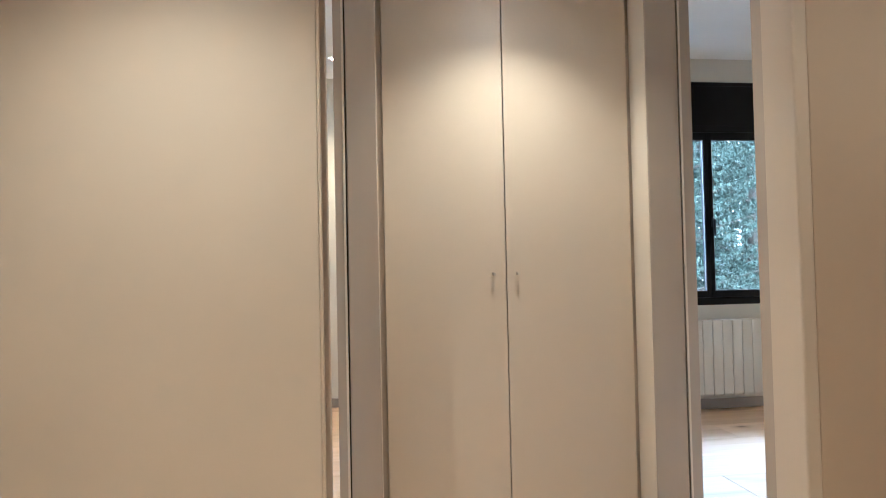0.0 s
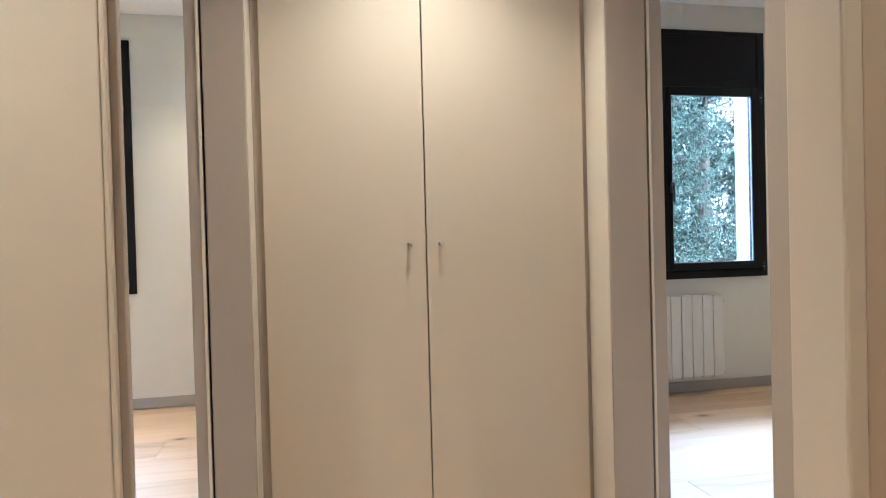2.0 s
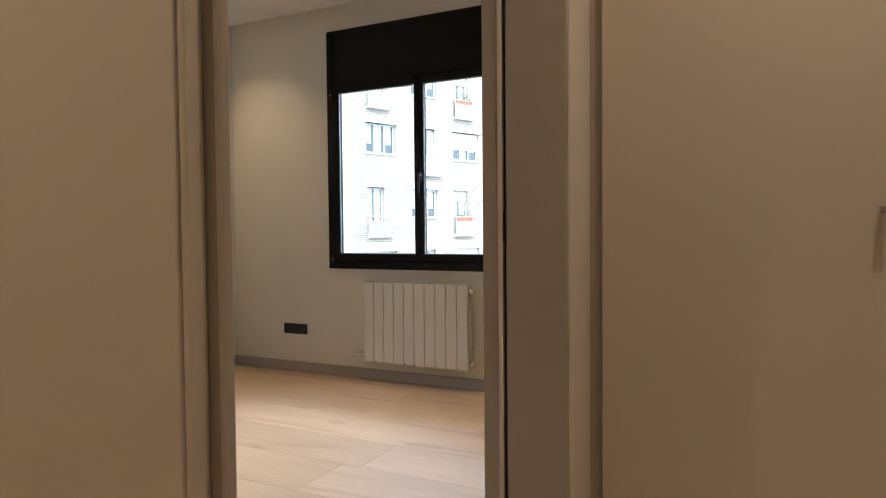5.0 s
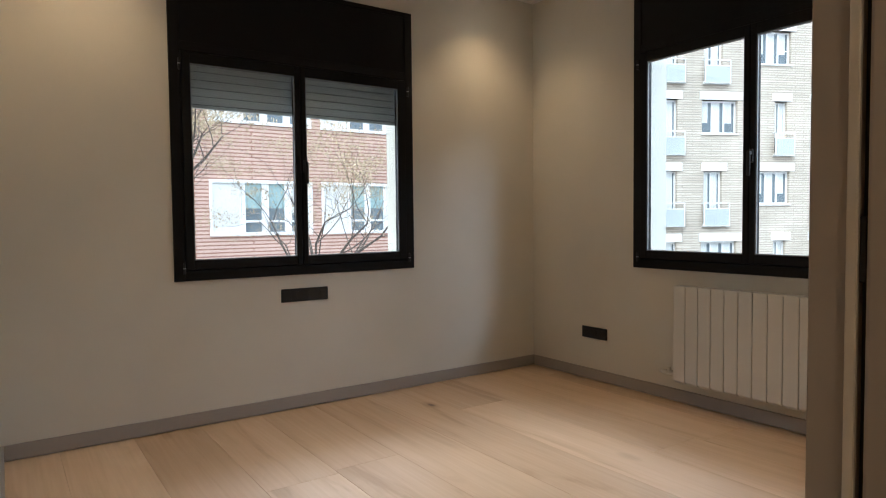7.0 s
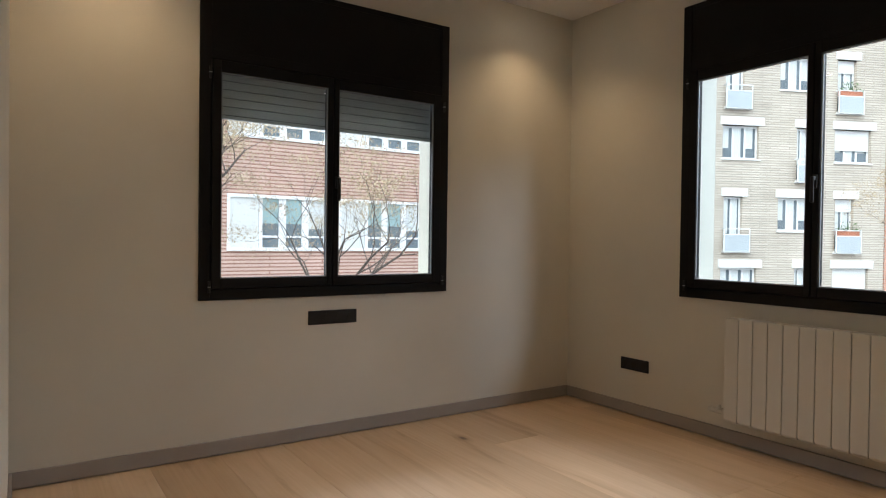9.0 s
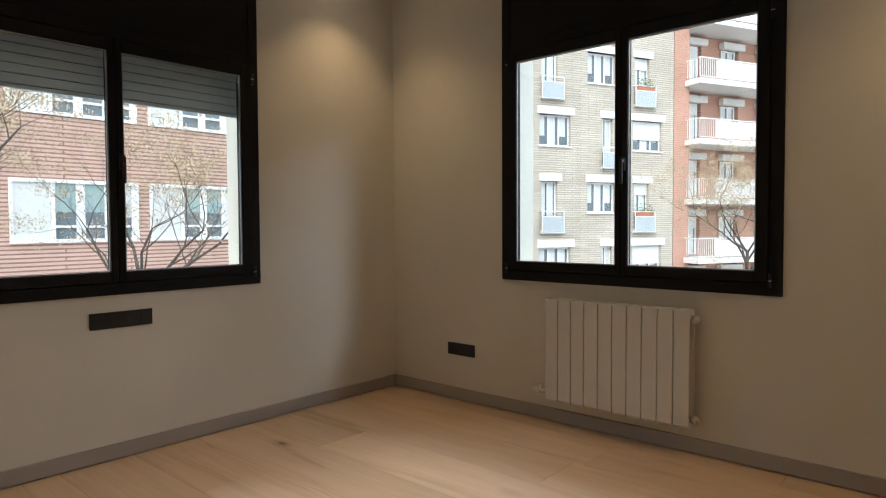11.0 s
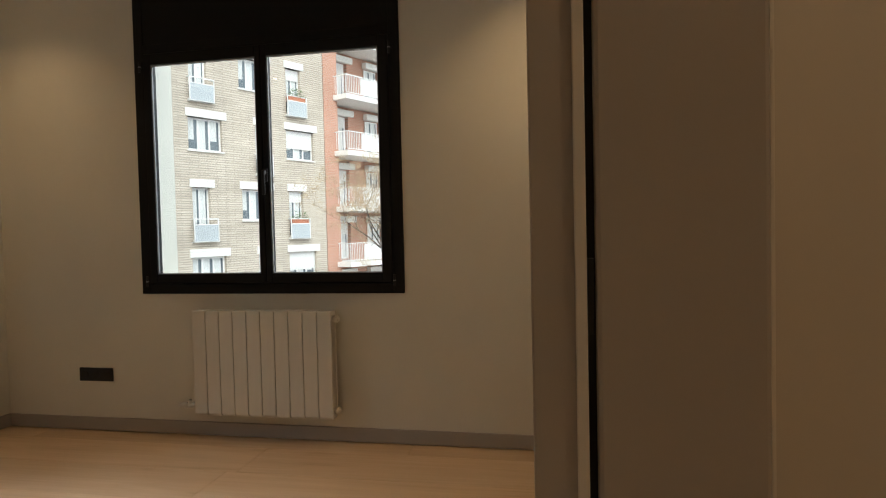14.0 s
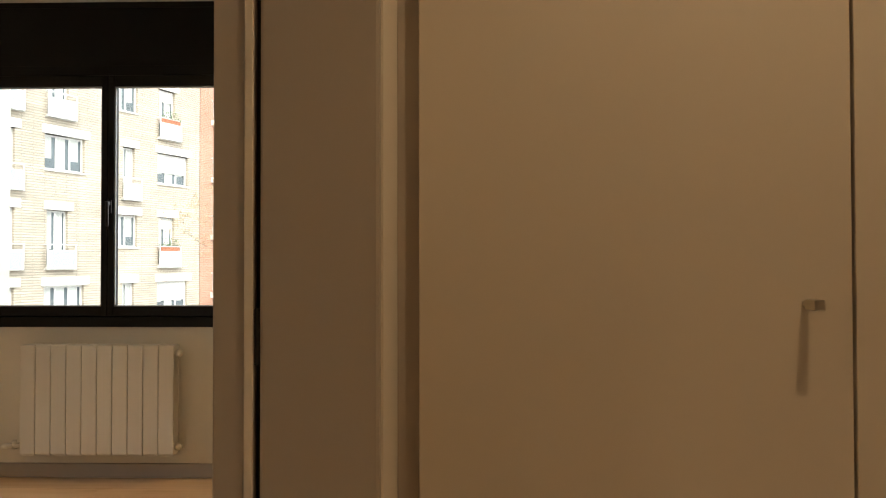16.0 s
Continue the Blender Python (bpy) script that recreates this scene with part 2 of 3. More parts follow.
solid("ceiling_hall", fresh(((-2.7, -4.4, HALL), (2.0, -1.23, HALL + 0.505)), ((-2.7, -1.23, HALL), (0.50, YS - 0.052, HALL + 0.505)), ((-0.760, YS - 0.052, HALL), (0.833, 0.10, HALL + 0.505)), ((-0.56, 0.10, HALL), (0.57, 0.6, HALL + 0.505))), M_CEIL, "white plasterboard hall ceiling")
solid("roof_slab", fresh(((XA - T, -4.4, CEIL + 0.21), (4.3, YB + T, CEIL + 0.4))), M_CONC, "concrete slab over the flat")
solid("floor", fresh(((XA - T, -4.4, -0.3), (4.3, YB + T, -0.016))), M_CONC, "screed under oak boards")

# ---- skirting ----
SK = 0.078


def skirting(name, a, b):
    solid(name, fresh((a, b), edge=0.003), M_SKIRT, "grey-beige painted skirting board")


skirting("baseboard_west", (XA, YS, 0.005), (XA + 0.014, YB, SK))
skirting("baseboard_north", (XA + 0.014, YB, 0.005), (-0.28, YB - 0.014, SK))
skirting("baseboard_south", (XA + 0.014, YS, 0.005), (-0.80, YS + 0.014, SK))
skirting("baseboard_second_room", (0.575, YR, 0.005), (4.1, YR - 0.014, SK))

# ---- door jambs and wardrobe ----


def jamb(s, name, x0, x1, groove, back):
    """Lining of the hinge side: deep pilaster beside the wardrobe, seal groove, and rebate."""
    t = thing(name, "greige lacquered door lining with a dark rubber seal", "door frame", kind="structure")
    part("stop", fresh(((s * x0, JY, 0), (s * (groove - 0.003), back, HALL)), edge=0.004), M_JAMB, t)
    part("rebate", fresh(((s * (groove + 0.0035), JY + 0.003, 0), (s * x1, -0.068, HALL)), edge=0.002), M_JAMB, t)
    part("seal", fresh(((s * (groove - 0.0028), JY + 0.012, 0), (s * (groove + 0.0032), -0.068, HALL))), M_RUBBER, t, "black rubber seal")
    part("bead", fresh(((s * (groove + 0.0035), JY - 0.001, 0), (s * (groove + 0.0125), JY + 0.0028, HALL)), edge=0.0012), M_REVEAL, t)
    # Thin skin added on the wardrobe side, paler so it looks lamp-lit.
    part("reveal", fresh(((s * (x0 - 0.003), JY + 0.004, 0), (s * (x0 - 0.0002), 0.015, HALL))), M_REVEAL, t, "door lining reveal, coloured paler for the lamp light on it")
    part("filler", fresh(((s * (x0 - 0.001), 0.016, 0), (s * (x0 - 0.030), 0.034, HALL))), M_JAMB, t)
    return t


frame_l = jamb(-1, "door_frame_corner_room", 0.565, 0.737, 0.691, 0.067)
jamb(1, "door_frame_second_room", 0.604, 0.814, 0.754, 0.067)
plate = bmesh.new()
block(plate, (-0.6942, JY + 0.004, 1.050), (-0.6888, JY + 0.014, 1.108), 0.0008)
part("strike_plate", plate, M_BLACK2, frame_l, "small dark metal strike plate in the groove")
end_l = thing("door_frame_corner_room_latch", "beige rounded door lining on the partition end", "door frame", kind="structure")
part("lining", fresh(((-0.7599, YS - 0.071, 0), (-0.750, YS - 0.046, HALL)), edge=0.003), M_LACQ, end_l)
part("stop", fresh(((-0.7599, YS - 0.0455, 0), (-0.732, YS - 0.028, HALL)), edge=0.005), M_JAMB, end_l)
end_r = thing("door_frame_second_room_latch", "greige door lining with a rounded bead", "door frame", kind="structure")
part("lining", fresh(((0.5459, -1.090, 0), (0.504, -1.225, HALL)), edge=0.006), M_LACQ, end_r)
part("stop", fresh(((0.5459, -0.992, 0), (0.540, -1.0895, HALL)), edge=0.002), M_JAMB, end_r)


def wardrobe():
    t = thing("wardrobe", "built-in wardrobe with two tall beige lacquered doors", "wardrobe")
    for s in (-1, 1):
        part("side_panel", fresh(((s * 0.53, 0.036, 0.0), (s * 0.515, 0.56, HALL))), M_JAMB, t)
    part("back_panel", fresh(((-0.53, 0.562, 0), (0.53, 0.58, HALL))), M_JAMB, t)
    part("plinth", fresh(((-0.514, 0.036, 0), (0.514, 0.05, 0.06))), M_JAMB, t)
    for s, half in ((-1, 0.534), (1, 0.580)):
        d = part("door", fresh(((s * 0.0022, 0.0, 0.012), (s * half, 0.022, HALL - 0.006)), edge=0.0015), M_LACQ, t)
        bm = bmesh.new()
        x = s * 0.053 - 0.007
        block(bm, (x - 0.0065, -0.032, 1.096), (x + 0.0065, -0.010, 1.109), 0.0015)
        rod(bm, (x, -0.012, 1.1025), (x, 0.0005, 1.1025), 0.0045, n=12)
        part("knob", bm, M_CHROME, d, "small square nickel knob")


wardrobe()


def room_door():
    """The leaf of the corner room, swung open on the hinges beside the wardrobe."""
    t = thing("room_door", "beige lacquered room door standing open into the corner room", "door",
              m=pose(-0.728, JY + 0.060, 0, 0, 0, -8.5))
    part("leaf", fresh(((0.002, 0.0, 0.008), (0.042, 0.70, HALL - 0.05)), edge=0.002), M_LACQ, t)
    for z in (0.25, 1.06, 2.0):
        h = bmesh.new()
        rod(h, (-0.003, -0.006, z - 0.036), (-0.003, -0.006, z + 0.036), 0.005, n=14)
        block(h, (-0.001, -0.0055, z - 0.036), (0.001, 0.020, z + 0.036), 0.0008)
        hinge = part("hinge", h, M_STEEL, t, "grey metal hinge with bright pin ends")
        for dz in (-0.018, 0.018):
            k = bmesh.new()
            rod(k, (-0.007, -0.007, z + dz - 0.003), (-0.007, -0.007, z + dz + 0.003), 0.0035, n=10)
            part("pin", k, M_CHROME, hinge)


room_door()

# ---- windows ----


def window(name, m, w, shutter=0.0, label="", z1=WZ1, gt=2.076, shift=0.0):
    """Black two-leaf window with a shutter box; local x runs along it, local y points outside, z from the floor."""
    t = thing(name, label or "black aluminium two-leaf window with a shutter box above", "window", kind="structure", m=m)
    z0, gb = WZ0, 0.907
    f = 0.056
    top = gt + 0.062
    bm = fresh(((0, -0.014, z0), (f, 0.05, z1)), ((w - f, -0.014, z0), (w, 0.05, z1)), ((f, -0.014, z0), (w - f, 0.05, z0 + f)), ((f, -0.014, top), (w - f, 0.05, top + 0.05)), edge=0.003)
    part("outer_frame", bm, M_BLACK, t)
    part("shutter_box", fresh(((f, -0.008, top + 0.05), (w - f, 0.16, z1 - 0.03)), ((f, -0.013, z1 - 0.03), (w - f, 0.05, z1)), edge=0.002), M_BLACK, t)
    mid = w / 2 + shift
    for k, (a, b) in enumerate(((f + 0.004, mid - 0.002), (mid + 0.002, w - f - 0.004))):
        ga = 0.104 if k == 0 else mid + 0.033
        gz = mid - 0.033 if k == 0 else w - 0.112
        s = bmesh.new()
        block(s, (a, -0.022, z0 + f + 0.004), (ga, 0.03, top - 0.004), 0.004)
        block(s, (gz, -0.022, z0 + f + 0.004), (b, 0.03, top - 0.004), 0.004)
        block(s, (ga, -0.022, z0 + f + 0.004), (gz, 0.03, gb), 0.004)
        block(s, (ga, -0.022, gt), (gz, 0.03, top - 0.004), 0.004)
        sash = part("sash", s, M_BLACK, t)
        g = part("pane", fresh(((ga - 0.004, -0.004, gb - 0.004), (gz + 0.004, 0.002, gt + 0.004))), M_GLASS, sash, "clear glass pane")
        g.visible_shadow = False
        q = bmesh.new()
        for u in (ga, gz):
            d = 0.006 if u == ga else -0.006
            block(q, (u, -0.014, gb), (u + d, -0.004, gt))
        block(q, (ga, -0.014, gb), (gz, -0.004, gb + 0.006))
        block(q, (ga, -0.014, gt - 0.006), (gz, -0.004, gt))
        part("gasket", q, M_SPACER, sash, "grey glazing spacer")
    h = bmesh.new()
    block(h, (mid + 0.006, -0.040, 1.40), (mid + 0.030, -0.030, 1.47), 0.003)
    block(h, (mid + 0.009, -0.062, 1.44), (mid + 0.027, -0.040, 1.46), 0.003)
    block(h, (mid + 0.009, -0.066, 1.33), (mid + 0.027, -0.054, 1.46), 0.004)
    part("handle", h, M_BLACK2, t, "black window handle")
    for u in (0.047, w - 0.047):
        for z in (z0 + 0.07, top - 0.075):
            h = bmesh.new()
            rod(h, (u, -0.032, z - 0.03), (u, -0.032, z + 0.03), 0.007, n=10)
            hg = part("hinge", h, M_BLACK2, t)
            k = bmesh.new()
            rod(k, (u, -0.0325, z - 0.0025), (u, -0.0325, z + 0.0025), 0.0078, n=10)
            part("hinge_ring", k, M_STEEL, hg, "bright hinge ring")
    # Ring added behind the sash gaps to keep daylight from leaking through.
    strip = 0.022
    part("gap_strip", fresh(((f - 0.012, 0.031, z0 + f - 0.012), (f + strip, 0.046, top + 0.01)), ((w - f - strip, 0.031, z0 + f - 0.012), (w - f + 0.012, 0.046, top + 0.01)), ((f + strip, 0.031, z0 + f - 0.012), (w - f - strip, 0.046, z0 + f + strip)),
                                ((f + strip, 0.031, top - strip), (w - f - strip, 0.046, top + 0.01)), ((mid - 0.016, 0.031, z0 + f + strip), (mid + 0.016, 0.046, top - strip))), M_RUBBER, t)
    # sill and roller shutter outside
    part("sill", fresh(((-0.02, 0.05, z0 + 0.005), (w + 0.02, T + 0.05, z0 + 0.028)), edge=0.003), M_CONC, t, "pale stone sill outside")
    if shutter:
        n = int(shutter / 0.045)
        for k in range(n):
            zt = gt + 0.03 - k * 0.045
            part("slat", fresh(((0.05, 0.105, zt - 0.0420), (w - 0.05, 0.116, zt)), edge=0.003), M_SLAT, t, "pale grey shutter slat" if k == 0 else "")
        # Dark sheet added behind the slats to give their gaps a shaded line.
        part("slat_gap_shade", fresh(((0.05, 0.1165, gt + 0.03 - n * 0.045), (w - 0.05, 0.121, gt + 0.03))), M_RUBBER, t)
        part("end_bar", fresh(((0.05, 0.102, gt + 0.03 - n * 0.045 - 0.02), (w - 0.05, 0.119, gt + 0.029 - n * 0.045)), edge=0.003), M_SLAT, t)
    return t


window("window_west", pose(XA, A0, 0, 0, 0, 90), A1 - A0, 0.23, "black aluminium window with its grey roller shutter partly lowered", 2.455, 1.958, -0.03)
window("window_north", pose(B0, YB, 0), B1 - B0)
window("window_second_room", pose(R0, YR, 0), R1 - R0)

# ---- radiators ----


def radiator(m, n, h, tail, label):
    t = thing("radiator", label, "radiator", "radiators under the windows", m=m)
    for k in range(n):
        x = k * 0.08
        bm = bmesh.new()
        block(bm, (x + 0.0012, -0.108, 0.012), (x + 0.0788, -0.098, h - 0.004), 0.004)
        block(bm, (x + 0.030, -0.098, 0.02), (x + 0.050, -0.042, h - 0.03), 0.003)
        block(bm, (x + 0.004, -0.040, 0.015), (x + 0.076, -0.030, h - 0.03), 0.002)
        block(bm, (x + 0.003, -0.098, h - 0.05), (x + 0.077, -0.03, h - 0.004), 0.006)
        block(bm, (x + 0.006, -0.096, 0.0), (x + 0.074, -0.034, 0.05), 0.006)
        part("section", bm, M_RAD, t)
    w = n * 0.08
    for z in (0.045, h - 0.05):
        bm = bmesh.new()
        rod(bm, (w, -0.07, z), (w + 0.022, -0.07, z), 0.019, n=16)
        rod(bm, (w + 0.02, -0.07, z), (w + 0.03, -0.07, z), 0.012, n=8)
        part("end_plug", bm, M_RAD, t, smooth=True)
    if tail:
        bm = bmesh.new()
        rod(bm, (0, -0.07, 0.045), (-0.055, -0.07, 0.045), 0.012, n=14)
        rod(bm, (-0.055, -0.07, 0.045), (-0.11, -0.07, 0.045), 0.017, 0.013, n=14)
        rod(bm, (-0.05, -0.07, 0.03), (-0.05, -0.07, 0.075), 0.011, n=14)
        rod(bm, (-0.05, -0.07, 0.045), (-0.05, 0.0, 0.045), 0.009, n=12)
        part("valve", bm, M_RAD, t, "white radiator valve", smooth=True)
    for x in (0.16, w - 0.16):
        for z in (0.05, h - 0.09):
            part("bracket", fresh(((x - 0.012, -0.06, z), (x + 0.012, 0.0, z + 0.03))), M_RAD, t)
    return t


radiator(pose(-2.735, YB, 0.141), 10, 0.577, True, "white aluminium radiator with ten sections under the window")
radiator(pose(1.59, YR, 0.116), 10, 0.577, False, "white aluminium radiator with ten sections under the window")

# ---- sockets ----


def socket(m, n, label):
    t = thing("wall_socket", label, "socket", "black sockets", m=m)
    w = n * 0.0735
    part("plate", fresh(((0, -0.009, 0), (w, 0.0, 0.078)), edge=0.003), M_BLACK2, t)
    for k in range(n):
        x = (k + 0.5) * w / n
        bm = bmesh.new()
        if k == 0 and n > 3:
            block(bm, (x - 0.024, -0.0105, 0.015), (x + 0.024, -0.0085, 0.063), 0.001)
            part("cover", bm, M_BLACK2, t)
        else:
            rod(bm, (x, -0.012, 0.039), (x, -0.0085, 0.039), 0.0225, n=24)
            rod(bm, (x, -0.0125, 0.039), (x, -0.0115, 0.039), 0.0195, n=24)
            part("insert", bm, M_RUBBER, t)
    return t


socket(pose(XA, 0.58, 0.638, 0, 0, 90), 4, "black four-gang wall socket under the west window")
socket(pose(-3.538, YB, 0.288), 3, "black three-gang wall socket above the skirting")

# ---- downlights ----


def downlight(x, y, z, power, blend=0.6, cone=75, col=(1.0, 0.72, 0.42)):
    t = thing("downlight", "white recessed ceiling downlight, lit warm, some unseen and added as fill", "ceiling lamp", "downlights", m=pose(x, y, z))
    bm = bmesh.new()
    n = 28
    ring = [[bm.verts.new((r * math.cos(2 * math.pi * k / n), r * math.sin(2 * math.pi * k / n), h)) for k in range(n)] for r, h in ((0.045, -0.001), (0.045, -0.006), (0.032, -0.006), (0.030, 0.0))]
    for a, b in zip(ring, ring[1:]):
        for k in range(n):
            bm.faces.new((a[k], a[(k + 1) % n], b[(k + 1) % n], b[k]))
    part("ring", bm, M_WHITE, t, "white trim ring")
    bm = bmesh.new()
    rod(bm, (0, 0, -0.004), (0, 0, -0.001), 0.031, n=28)
    part("lens", bm, M_LED, t, "glowing lens")
    l = bpy.data.lights.new("downlight_beam", 'SPOT')
    l.energy = power
    l.color = col
    l.spot_size = radians(cone)
    l.spot_blend = blend
    l.shadow_soft_size = 0.012
    o = new("downlight_beam", l)
    o.matrix_world = pose(x, y, z - 0.012)
    return t


for x, y, p in ROOM_LAMPS:
    downlight(x, y, CEIL, p, 0.9, 108, (1.0, 0.66, 0.34))
for x, y, p in HALL_LAMPS:
    downlight(x, y, HALL, p, 1.0, 120)

# ---- floor boards ----


def boards(x0, x1, y0, y1, first, seed):
    rnd = random.Random(seed)
    pitch, shared = 0.33, {}
    floor = bpy.data.objects["floor"]
    y = first
    while y < y1:
        x = x0 - rnd.uniform(0.0, 1.9)
        ya, yb = max(y, y0), min(y + pitch, y1)
        while x < x1 and yb - ya > 0.01:
            xa, xb = max(x, x0), min(x + 2.2, x1)
            if xb - xa > 0.02:
                key = (round(xb - xa, 2), round(yb - ya, 2))
                if key not in shared:
                    bm = fresh(((-(xb - xa) / 2 + 0.0004, -(yb - ya) / 2 + 0.0004, -0.014), ((xb - xa) / 2 - 0.0004, (yb - ya) / 2 - 0.0004, 0.0)))
                    top = [e for e in bm.edges if all(v.co.z > -0.001 for v in e.verts)]
                    bmesh.ops.bevel(bm, geom=top, offset=0.0009, segments=1, affect='EDGES')
                    shared[key] = mesh_of("plank", bm, M_OAK)
                p = new("plank", shared[key])
                p.parent = floor
                p.location = ((xa + xb) / 2, (ya + yb) / 2, 0)
            x += 2.2
        y += pitch


boards(XA, -0.745, YS, YB, -0.885, 3)
boards(-0.745, 0.45, -0.90, YB, -0.885 - 0.33, 4)
boards(0.45, 4.1, -0.90, YR, -0.885 - 0.33, 5)
boards(-2.6, 1.9, -4.2, -0.90, -4.27, 6)

# ---- outside: materials ----


def brick(name, a, b, mortar, w, h, joint=0.012):
    m, t, p = material(name, 0.85)
    br = tex(t, "ShaderNodeTexBrick", 1.0)
    br.inputs["Color1"].default_value = (*a, 1)
    br.inputs["Color2"].default_value = (*b, 1)
    br.inputs["Mortar"].default_value = (*mortar, 1)
    br.inputs["Brick Width"].default_value = w
    br.inputs["Row Height"].default_value = h
    br.inputs["Mortar Size"].default_value = joint
    br.inputs["Mortar Smooth"].default_value = 0.2
    mp = br.inputs["Vector"].links[0].from_node
    mp.inputs["Rotation"].default_value = (radians(90), 0, 0)
    stain = tex(t, "ShaderNodeTexNoise", 0.5, Detail=5.0)
    col = mixed(t, br.outputs["Color"], ramp(t, stain.outputs[0], [(0.3, (0.86, 0.85, 0.84)), (0.7, (1.06, 1.06, 1.06))]), 1.0, 'MULTIPLY')
    t.links.new(col, p.inputs["Base Color"])
    bump(t, p, br.outputs["Fac"], -0.4, 0.02)
    return m


M_BRICK_RED = brick("red_brick", (0.56, 0.39, 0.32), (0.62, 0.44, 0.365), (0.30, 0.15, 0.11), 3.1, 0.10, 0.021)
M_BRICK_BEIGE = brick("beige_brick", (0.50, 0.445, 0.365), (0.61, 0.545, 0.455), (0.36, 0.315, 0.265), 0.9, 0.105, 0.019)
M_BRICK_ORANGE = brick("orange_brick", (0.50, 0.24, 0.16), (0.56, 0.29, 0.20), (0.50, 0.38, 0.32), 0.30, 0.09, 0.012)
M_BAND = painted("white_lintel", (0.72, 0.71, 0.68), 0.8, 20, 0.3, 0.06)
M_PANEL = painted("pale_panel", (0.66, 0.66, 0.63), 0.6, 30, 0.1, 0.04)
M_ASPH = painted("asphalt", (0.055, 0.055, 0.056), 0.9, 60, 0.6, 0.2)
M_PAVE = painted("paving", (0.28, 0.27, 0.26), 0.85, 20, 0.4, 0.12)
M_CURT = painted("net_curtain", (0.62, 0.64, 0.63), 0.9, 40, 0.3, 0.06)
M_CURT2 = painted("teal_blind", (0.30, 0.42, 0.42), 0.8, 40, 0.2, 0.06)
M_FROST = painted("frosted_rail_glass", (0.42, 0.46, 0.48), 0.25, 60, 0.1, 0.04)
M_RAIL = painted("white_railing", (0.75, 0.75, 0.74), 0.5, 100, 0.1, 0.03)
M_TERRA = painted("terracotta", (0.42, 0.16, 0.09), 0.8, 60, 0.2, 0.1)
M_SHUT = painted("white_roller_blind", (0.70, 0.70, 0.68), 0.6, 40, 0.2, 0.03)
M_DARKROOM, _t, _b = material("dark_glass", 0.06)
_b.inputs["Base Color"].default_value = (0.13, 0.16, 0.18, 1)
M_BARK = painted("bark", (0.085, 0.067, 0.055), 0.9, 40, 0.8, 0.3)


def leafy(name, stops, rough=0.7):
    m, t, b = material(name, rough)
    g = t.nodes.new("ShaderNodeNewGeometry")
    t.links.new(ramp(t, g.outputs["Random Per Island"], stops), b.inputs["Base Color"])
    b.inputs["Specular IOR Level"].default_value = 0.2
    return m


M_DRYLEAF = leafy("dry_leaves", [(0.0, (0.30, 0.22, 0.13)), (0.5, (0.46, 0.36, 0.23)), (1.0, (0.58, 0.48, 0.33))])
M_CYPRESS = leafy("cypress_foliage", [(0.0, (0.040, 0.058, 0.048)), (0.5, (0.075, 0.102, 0.085)), (1.0, (0.12, 0.15, 0.125))])
M_POT = leafy("pot_leaves", [(0.0, (0.06, 0.12, 0.04)), (1.0, (0.14, 0.22, 0.08))])

solid("ground", fresh(((-600, -600, -9.4), (600, 600, -9.2))), M_PAVE, "grey city ground far below")
solid("road", fresh(((-16, -60, -9.196), (-7.5, 80, -9.190))), M_ASPH, "dark asphalt street below the windows")
solid("pavement", fresh(((-7.5, -60, -9.199), (-4.6, 80, -9.05)), ((-18, -60, -9.199), (-16, 80, -9.05)), edge=0.02), M_PAVE, "grey paved footways beside the street")

# ---- outside: buildings ----


def pierced(x0, x1, z0, z1, depth, holes):
    """A wall in the local x-z plane, front at y = 0, cut through by holes (x0, x1, z0, z1)."""
    xs = sorted({x0, x1, *(h[0] for h in holes), *(h[1] for h in holes)})
    zs = sorted({z0, z1, *(h[2] for h in holes), *(h[3] for h in holes)})
    bm = bmesh.new()
    for a, b in zip(xs, xs[1:]):
        run = None
        for c, d in zip(zs, zs[1:]):
            mx, mz = (a + b) / 2, (c + d) / 2
            if any(h[0] < mx < h[1] and h[2] < mz < h[3] for h in holes):
                if run:
                    block(bm, (a, 0, run[0]), (b, depth, run[1]))
                run = None
            else:
                run = (run[0] if run else c, d)
        if run:
            block(bm, (a, 0, run[0]), (b, depth, run[1]))
    return bm


def casement(t, x0, x1, z0, z1, y, leaves, mat_in, bar=0.07, transom=0.0, blind=0.0):
    """A white window with its panes, and what hangs behind them."""
    fr = bmesh.new()
    block(fr, (x0, y, z0), (x1, y + 0.07, z0 + bar))
    block(fr, (x0, y, z1 - bar), (x1, y + 0.07, z1))
    step = (x1 - x0) / leaves
    for k in range(leaves + 1):
        u = x0 + k * step
        block(fr, (max(x0, u - bar * (0.5 if 0 < k < leaves else 1)), y, z0 + bar), (min(x1, u + bar * (0.5 if 0 < k < leaves else 1)), y + 0.07, z1 - bar))
    if transom:
        block(fr, (x0, y + 0.01, z0 + transom), (x1, y + 0.06, z0 + transom + 0.05))
    w = part("window", fr, M_WHITE, t)
    for k in range(leaves):
        part("pane", fresh(((x0 + k * step + bar * 0.5, y + 0.04, z0 + bar), (x0 + (k + 1) * step - bar * 0.5, y + 0.05, z1 - bar))), M_DARKROOM, w)
        if mat_in:
            u0 = x0 + k * step + bar * 0.5
            part("curtain", fresh(((u0 + 0.01, y + 0.034, z0 + bar + (z1 - z0) * 0.28 * (k % 2 == 0)), (u0 + step * 0.62, y + 0.039, z1 - bar))), mat_in, w, "pale curtain")
    if blind:
        part("roller_blind", fresh(((x0 + 0.02, y - 0.03, z1 - blind), (x1 - 0.02, y - 0.012, z1))), M_SHUT, w, "white roller blind half down")
    return w


